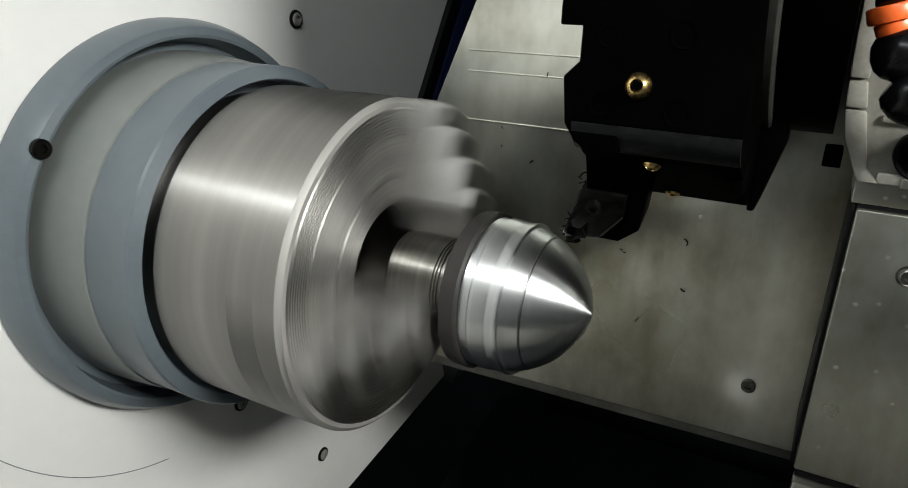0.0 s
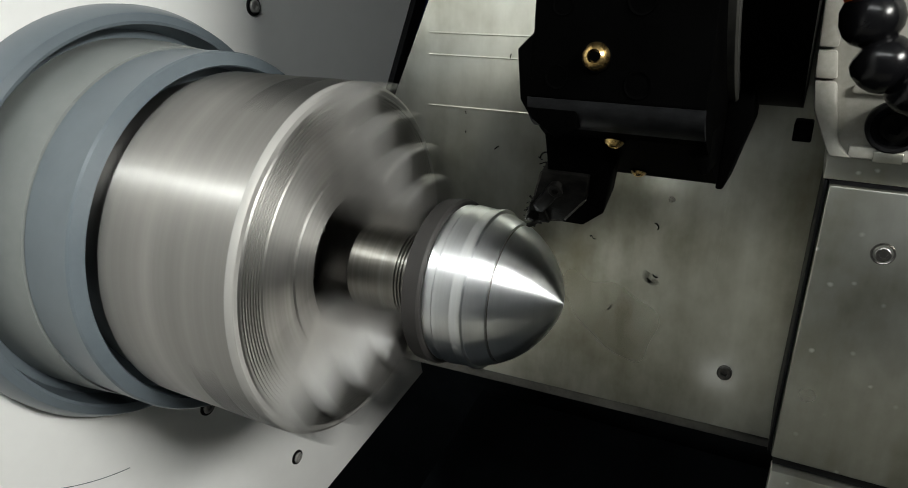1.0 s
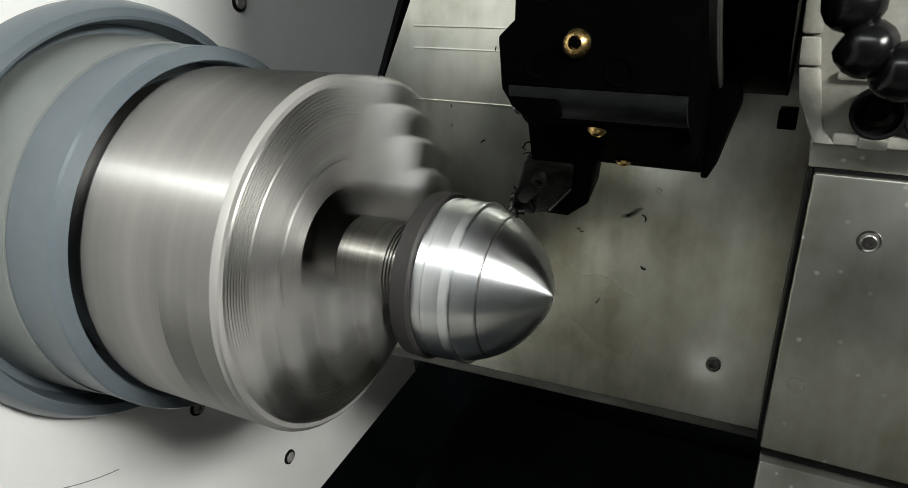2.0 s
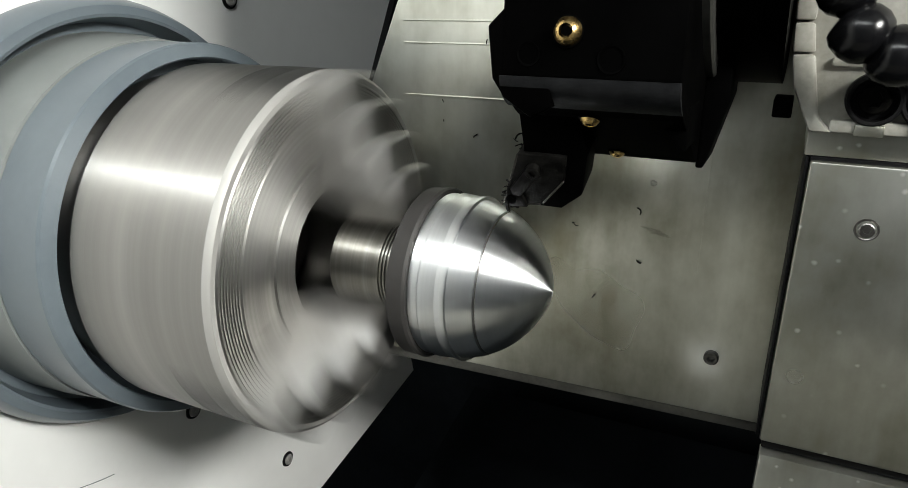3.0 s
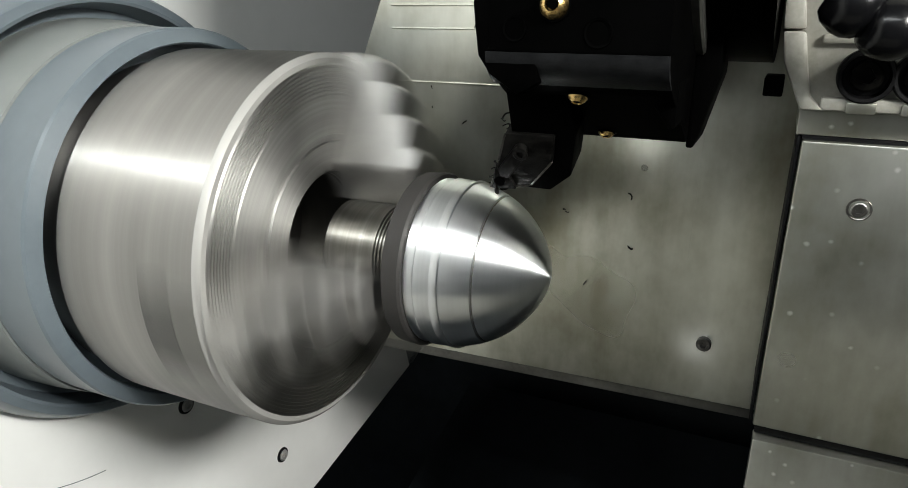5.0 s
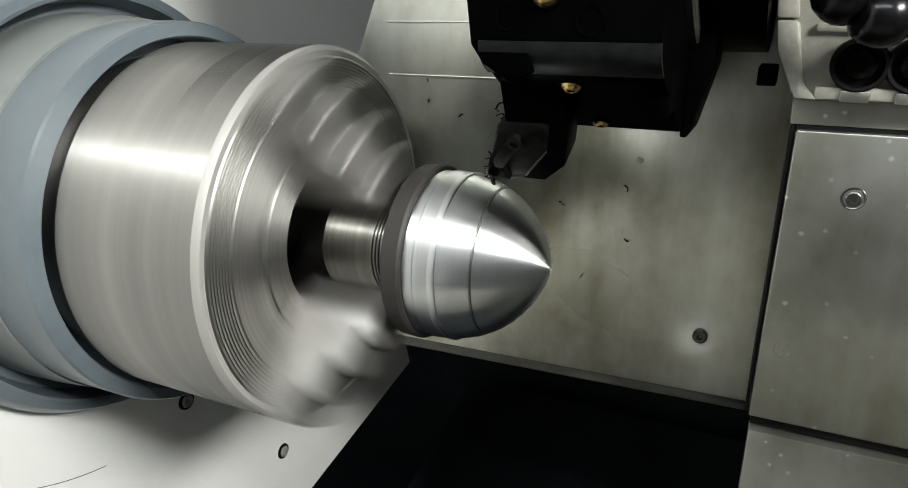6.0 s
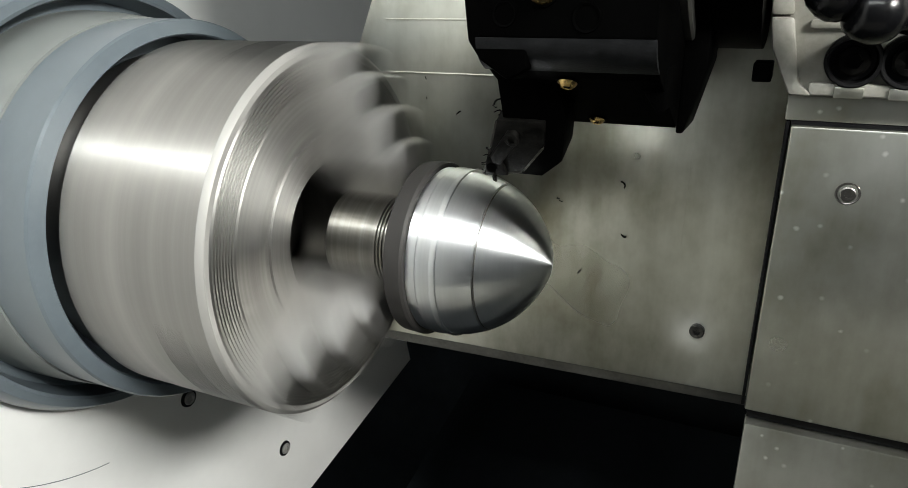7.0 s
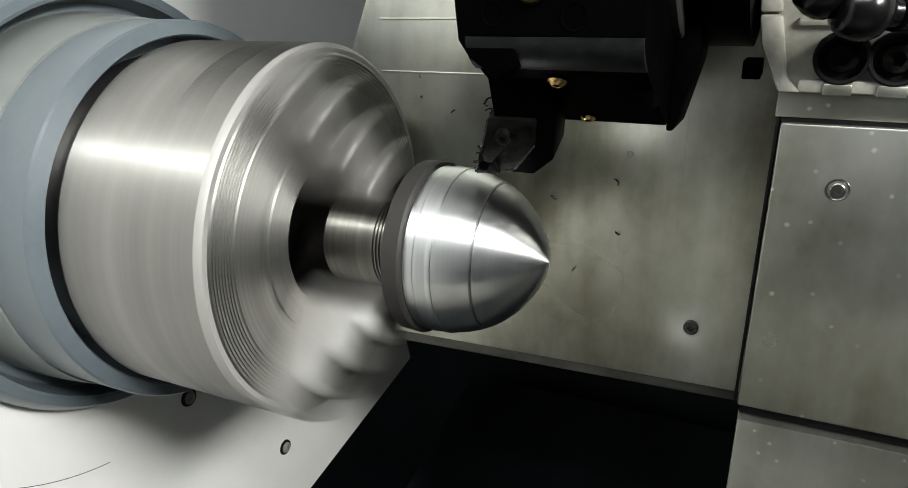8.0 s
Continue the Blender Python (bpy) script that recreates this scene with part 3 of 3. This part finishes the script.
for a, b in zip(chain, chain[1:] + [(0.2850, 0.012, 0.1180)]):
    a, b = Vector(a), Vector(b)
    w = (b - a).normalized()
    m = Matrix.Translation(a) @ w.to_track_quat("Z", "Y").to_matrix().to_4x4()
    bm = bmesh.new()
    seg, rows = 28, []
    for z, r in ((-0.0105, 0.0060), (-0.0100, 0.0078), (-0.0072, 0.0102), (-0.002, 0.0118), (0.0025, 0.0116), (0.0062, 0.0098), (0.0085, 0.0070), (0.0095, 0.0058), (0.0125, 0.0056), (0.0132, 0.0045)):
        rows.append([bm.verts.new(m @ Vector((r * math.cos(2 * math.pi * i / seg), r * math.sin(2 * math.pi * i / seg), z))) for i in range(seg)])
    for p, q in zip(rows, rows[1:]):
        for i in range(seg):
            bm.faces.new((p[i], p[(i + 1) % seg], q[(i + 1) % seg], q[i]))
    bm.faces.new(rows[0])
    bm.faces.new(rows[-1])
    part("segment", bm, BLACK_PLASTIC, hose, smooth=40)
bm = cylinder((0.2440, 0.006, 0.1525), (0.2418, 0.006, 0.1580), 0.0076, 28, 0.0012)
cylinder((0.2421, 0.006, 0.1572), (0.2400, 0.006, 0.1640), 0.0098, 28, 0.0014, bm=bm)
part("collar", bm, ORANGE_PLASTIC, hose, "orange plastic collar")
part("feed_pipe", cylinder((0.2402, 0.007, 0.1635), (0.2310, 0.020, 0.2100), 0.0062, 24, 0.0008), BLACK_PLASTIC, hose)
part("tail", cylinder((0.2800, 0.010, 0.1185), (0.300, 0.036, 0.118), 0.0070, 24), BLACK_PLASTIC, hose)

turret = rider(thing("tool_turret", "black oxide tool turret carrying a turning tool holder", "turret"))
CY, CZ = 0.070, 0.228


def turret_ring(profile, name, material, label=""):
    bm = revolve(profile, 96)
    bmesh.ops.translate(bm, verts=bm.verts[:], vec=(0, CY, CZ))
    return part(name, bm, material, turret, label)


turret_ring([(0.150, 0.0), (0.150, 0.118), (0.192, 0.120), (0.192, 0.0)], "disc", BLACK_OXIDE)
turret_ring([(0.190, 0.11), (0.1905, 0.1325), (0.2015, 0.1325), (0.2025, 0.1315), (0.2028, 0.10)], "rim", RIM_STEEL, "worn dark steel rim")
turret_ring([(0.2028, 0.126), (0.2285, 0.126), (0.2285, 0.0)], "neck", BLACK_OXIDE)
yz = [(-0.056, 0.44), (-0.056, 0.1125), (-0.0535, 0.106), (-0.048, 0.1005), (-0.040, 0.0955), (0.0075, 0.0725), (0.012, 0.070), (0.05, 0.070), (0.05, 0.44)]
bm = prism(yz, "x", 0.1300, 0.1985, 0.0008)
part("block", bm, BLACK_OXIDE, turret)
# the rounded lower edge gets its highlight from a paler strip
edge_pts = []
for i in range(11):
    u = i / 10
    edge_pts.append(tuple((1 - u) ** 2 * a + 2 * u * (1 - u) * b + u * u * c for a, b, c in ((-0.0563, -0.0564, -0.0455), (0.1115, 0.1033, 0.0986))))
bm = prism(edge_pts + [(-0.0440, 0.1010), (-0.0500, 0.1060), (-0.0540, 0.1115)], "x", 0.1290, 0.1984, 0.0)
part("pale_edge", bm, HIGHLIGHT_OXIDE, turret, "scuffed worn lower edge with its highlight put in paler oxide", smooth=60)
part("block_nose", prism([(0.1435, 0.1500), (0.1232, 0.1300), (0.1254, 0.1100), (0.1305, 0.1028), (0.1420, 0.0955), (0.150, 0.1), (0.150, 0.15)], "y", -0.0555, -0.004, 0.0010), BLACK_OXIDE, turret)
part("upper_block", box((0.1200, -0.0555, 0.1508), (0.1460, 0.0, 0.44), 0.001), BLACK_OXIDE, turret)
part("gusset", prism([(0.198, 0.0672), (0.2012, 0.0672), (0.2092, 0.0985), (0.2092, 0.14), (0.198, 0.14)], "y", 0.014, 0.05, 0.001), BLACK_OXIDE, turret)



def nozzle(at, out, r, sunk):
    """A brass ball nozzle with a hexagon hole, held in a dark seat."""
    out = Vector(out).normalized()
    at = Vector(at)
    seat = part("nozzle_seat", cylinder(at - out * 0.004, at + out * 0.0005, r * 1.10, 28, 0.0003), BLACK_OXIDE, turret)
    m = Matrix.Translation(at - out * sunk) @ out.to_track_quat("Z", "Y").to_matrix().to_4x4()
    bm = bmesh.new()
    seg, rows = 30, []
    for k in range(10):
        a = radians(6 + 6.2 * k)
        rows.append([bm.verts.new(m @ Vector((r * math.cos(a) * math.cos(2 * math.pi * i / seg), r * math.cos(a) * math.sin(2 * math.pi * i / seg), r * math.sin(a)))) for i in range(seg)])
    hole = r * math.cos(radians(6 + 6.2 * 9))
    rows.append([bm.verts.new(m @ Vector((hole * 0.8 * math.cos(2 * math.pi * i / seg), hole * 0.8 * math.sin(2 * math.pi * i / seg), r * 0.45))) for i in range(seg)])
    for p, q in zip(rows, rows[1:]):
        for i in range(seg):
            bm.faces.new((p[i], p[(i + 1) % seg], q[(i + 1) % seg], q[i]))
    bm.faces.new(rows[-1])
    part("brass_nozzle", bm, BRASS, seat, "brass coolant nozzle", smooth=50)
    # a black plug darkens the hexagon hole as its shade would
    part("nozzle_hole_shade", cylinder(at + out * (r * 0.40 - sunk), at + out * (r * 0.80 - sunk), r * 0.36, 6), BLACK_OXIDE, seat, "black hexagon plug for the shade in the hole")


nozzle((0.1560, -0.0562, 0.1285), (0.05, -1, 0.1), 0.0056, 0.0008)
slope = Vector((0, -0.0230, -0.0475)).normalized()
nozzle((0.1614, -0.0375, 0.0940), slope, 0.0044, 0.0012)
nozzle((0.1638, 0.0060, 0.0731), slope, 0.0040, 0.0012)
for x, z, r in ((0.1408, 0.1200, 0.0046), (0.1728, 0.1188, 0.0052), (0.1714, 0.1490, 0.0052), (0.1415, 0.1470, 0.0040)):
    seat = part("screw_seat", revolve([(0.0, r * 1.05), (0.0006, r), (0.0004, r * 0.86), (-0.0030, r * 0.80), (-0.0030, 0.0)], 28), BLACK_OXIDE, turret, "worn sunk clamp screw")
    seat.matrix_basis = pose(x, -0.0560, z, 0, 0, -90)
    socket_screw("socket", (-0.0028, 0, 0), (1, 0, 0), r * 0.66, 0.0022, SCREW_STEEL, "", parent=seat)
part("lug", box((0.2262, 0.0385, 0.0890), (0.2345, 0.060, 0.0975), 0.0008), BLACK_OXIDE, turret)
part("edge_plate", prism([(0.1880, 0.1000), (0.1890, 0.0920), (0.1965, 0.0820), (0.1990, 0.0830), (0.1990, 0.1000)], "y", -0.030, 0.0, 0.0006), BLACK_OXIDE, turret)

tool = rider(thing("turning_tool", "dark turning tool holder with a clamped carbide insert", "cutting tool"))
# the tool's front face leans; s runs down it, w is its depth
FO, FS, FW = Vector((0, -0.0296, 0.0755)), Vector((0, 0.0130, -0.0240)).normalized(), Vector((0, 0.0240, 0.0130)).normalized()


def leaning(points, w0, w1, name, material, parent, bevel=0.0006, label=""):
    bm = prism(points, "z", w0, w1, bevel)
    for v in bm.verts:
        x, s, w = v.co
        v.co = Vector((x, 0, 0)) + FO + FS * s + FW * w
    return part(name, bm, material, parent, label)


leaning([(0.1277, 0.0), (0.1500, 0.0), (0.1478, 0.0135), (0.1354, 0.0294), (0.1150, 0.0330), (0.1218, 0.0165)], 0.0, 0.012, "head", TOOL_STEEL, tool)
leaning([(0.1310, -0.026), (0.1560, -0.026), (0.1588, 0.0), (0.1545, 0.0228), (0.1440, 0.0325), (0.1240, 0.0325), (0.1300, 0.0)], 0.002, 0.020, "shank", BLACK_OXIDE, tool)
leaning([(0.1168, 0.0318), (0.1200, 0.0200), (0.1262, 0.0215), (0.1285, 0.0310)], -0.0016, 0.004, "insert", TOOL_STEEL, tool, 0.0003, "worn carbide insert")

clamp_at = [(0.1372, 0.0062), (0.1352, 0.0046), (0.1322, 0.0052), (0.1218, 0.0195), (0.1226, 0.0232), (0.1262, 0.0240), (0.1368, 0.0098)]
leaning(clamp_at, -0.0026, 0.001, "clamp", TOOL_STEEL, tool, 0.0006, "worn steel clamp")
for a, b in (((0.1277, 0.0), (0.1218, 0.0165)), ((0.1218, 0.0165), (0.1150, 0.0330)), ((0.1354, 0.0294), (0.1150, 0.0330)), ((0.1478, 0.0135), (0.1354, 0.0294))):
    d2 = (Vector(b) - Vector(a)).normalized()
    n2 = Vector((-d2.y, d2.x)) * 0.00045
    a, b = Vector(a) + d2 * 0.0008, Vector(b) - d2 * 0.0008
    leaning([tuple(a - n2), tuple(b - n2), tuple(b + n2), tuple(a + n2)], -0.0002, 0.0012, "pale_edge", WORN_STEEL, tool, 0.0002, "edge worn to bare steel")
p = Vector((0.1345, 0, 0)) + FO + FS * 0.0082
socket_screw("clamp_screw", p - FW * 0.0024, -FW, 0.0034, 0.0014, TOOL_STEEL, "small black socket screw", parent=tool)
p = Vector((0.1212, 0, 0)) + FO + FS * 0.0268
# the insert's hole is a raised black disc in place of its shade
part("insert_hole_shade", cylinder(p - FW * 0.0023, p + FW * 0.002, 0.0025, 18), BLACK_OXIDE, tool)

# chips caught on the tool and the block
chip_rng = random.Random(7)


def chip(at, size):
    bm = bmesh.new()
    turns = chip_rng.uniform(0.15, 0.45)
    a0, r = chip_rng.uniform(0, 6.28), size * chip_rng.uniform(0.35, 0.6)
    rows = []
    for i in range(9):
        a = a0 + turns * 6.28 * i / 8
        c = Vector((r * math.cos(a), size * (i / 8 - 0.5) * 0.8, r * math.sin(a)))
        o = Vector((math.cos(a), 0.3, math.sin(a))) * size * 0.26
        rows.append([bm.verts.new(c), bm.verts.new(c + o), bm.verts.new(c + o * 0.6 + Vector((0, size * 0.22, 0))), bm.verts.new(c + Vector((0, size * 0.22, 0)))])
    for p, q in zip(rows, rows[1:]):
        for i in range(4):
            bm.faces.new((p[i], p[(i + 1) % 4], q[(i + 1) % 4], q[i]))
    bm.faces.new(rows[0])
    bm.faces.new(rows[-1])
    ob = tagged(part("metal_chip", bm, TOOL_STEEL), "dark curled steel chip clinging to the cutting tool", "chip", "chips on the tool")
    ob.matrix_basis = pose(*at, chip_rng.uniform(0, 360), chip_rng.uniform(0, 360), chip_rng.uniform(0, 360))
    return ob


chips = []
for x, s_, w in ((0.1158, 0.0300, -0.001), (0.1166, 0.0262, -0.001), (0.1176, 0.0232, -0.0012), (0.1190, 0.0205, -0.001), (0.1200, 0.0175, -0.001), (0.1150, 0.0318, 0.001), (0.1215, 0.0150, -0.001), (0.1284, -0.0040, 0.001), (0.1268, -0.0062, 0.002), (0.1296, -0.0078, 0.001), (0.1276, -0.0020, 0.003)):
    chips.append(chip(Vector((x, 0, 0)) + FO + FS * s_ + FW * w, chip_rng.uniform(0.0018, 0.0034)))

for k in range(22):
    at = (chip_rng.uniform(0.0, 0.20), 0.1120, chip_rng.uniform(-0.05, 0.15))
    c = chip(at, chip_rng.uniform(0.0022, 0.0060))
    chips.append(tagged(c, "dark steel chip stuck to the oily cover plate", "chip", "chips on the cover plate"))

# chips thrown off the tool, which fall past the cover plate to the chute
flying = []
for k in range(14):
    c = tagged(chip((0, 0, 0), chip_rng.uniform(0.004, 0.0085)), "dark curled steel chip thrown off the cutting tool", "chip", "flying chips")
    flying.append((c, 0.25 + 0.52 * k + chip_rng.uniform(0, 0.2), chip_rng.uniform(0.13, 0.22), chip_rng.uniform(-0.01, 0.06), c.matrix_basis.to_euler()))

# ---- the lamps of the machine ----
wall_lamp = thing("wall_lamp", "flat white machine lamp fixed to the grey end wall", "lamp")
part("housing", box((0.835, -0.49, 0.39), (0.8695, -0.19, 0.57), 0.004), WHITE_PAINT, wall_lamp)
part("diffuser", box((0.828, -0.475, 0.402), (0.8345, -0.205, 0.558), 0.002), LAMP_GLOW, wall_lamp, "glowing lamp diffuser")
door_lamp = thing("door_lamp", "slim white lamp tube hung over the open door", "lamp")
part("housing", prism([(-0.695, 0.655), (-0.645, 0.700), (-0.63, 0.685), (-0.68, 0.640)], "x", -0.66, 0.56, 0.004), WHITE_PAINT, door_lamp)
for x in (-0.3, 0.5):
    part("hanger", box((x, -0.675, 0.69), (x + 0.02, -0.655, 0.7345)), WHITE_PAINT, door_lamp)

# ---- what moves ----
# the lower jaw's angle at each tenth of a second
STOPS = {"A": 105, "B": 100, "R": 96, "S": 142, "U": 121, "G": 128, "T": 122}
PHASES = [STOPS[c] for c in "AABGSSSUTGGGTATTUSSAABASGTABSUGTAAAAABSSSTGGGGGGTABSUGGTABGSSSSGGGGGATTTASAABRGSS"]


def spin_rows():
    """A third of a turn or so in each tenth of a second, at one pace round each tenth."""
    angle, rows = PHASES[0], [(0.0, pose(0, 0, 0, PHASES[0]))]
    for i, (a, b) in enumerate(zip(PHASES, PHASES[1:])):
        whole = 120 + b - a
        step = min(max(42, (whole - 86) / 2), (whole - 6) / 2)
        for k, turned in ((1, step), (2, whole - step), (3, whole)):
            rows.append(((3 * i + k) / 30, pose(0, 0, 0, angle + turned)))
        angle += whole
    return rows


def motions():
    rows = spin_rows()
    walk(chuck, rows)
    walk(work, rows)
    walk(stock, [(t, pose(x, 0, 0)) for t, x in ((0.0, 0.0945), (3.5, 0.0916), (8.0, 0.0868))])
    for ob, t0, x, z, turn in flying:
        stops = ((0.0, 0.1225, -0.012, 0.0485), (t0, 0.122 - 0.0021 * t0, -0.012, 0.0485), (t0 + 0.1, 0.5 * (x + 0.12), 0.02, 0.5 * (z + 0.06)), (t0 + 0.25, x, 0.07, z), (t0 + 0.4, x + 0.012, 0.082, z - 0.10), (t0 + 0.7, x + 0.02, 0.085, -0.590), (8.0, x + 0.02, 0.085, -0.590))
        walk(ob, [(t, pose(a, b, c) @ turn.to_matrix().to_4x4()) for t, a, b, c in stops if t <= 8.0])
    for ob in riders + chips:
        here = ob.matrix_basis.copy()
        walk(ob, [(t, pose(dx, 0, 0) @ here) for t, dx in ((0.0, 0.0005), (4.0, -0.0080), (8.0, -0.0172))])


motions()
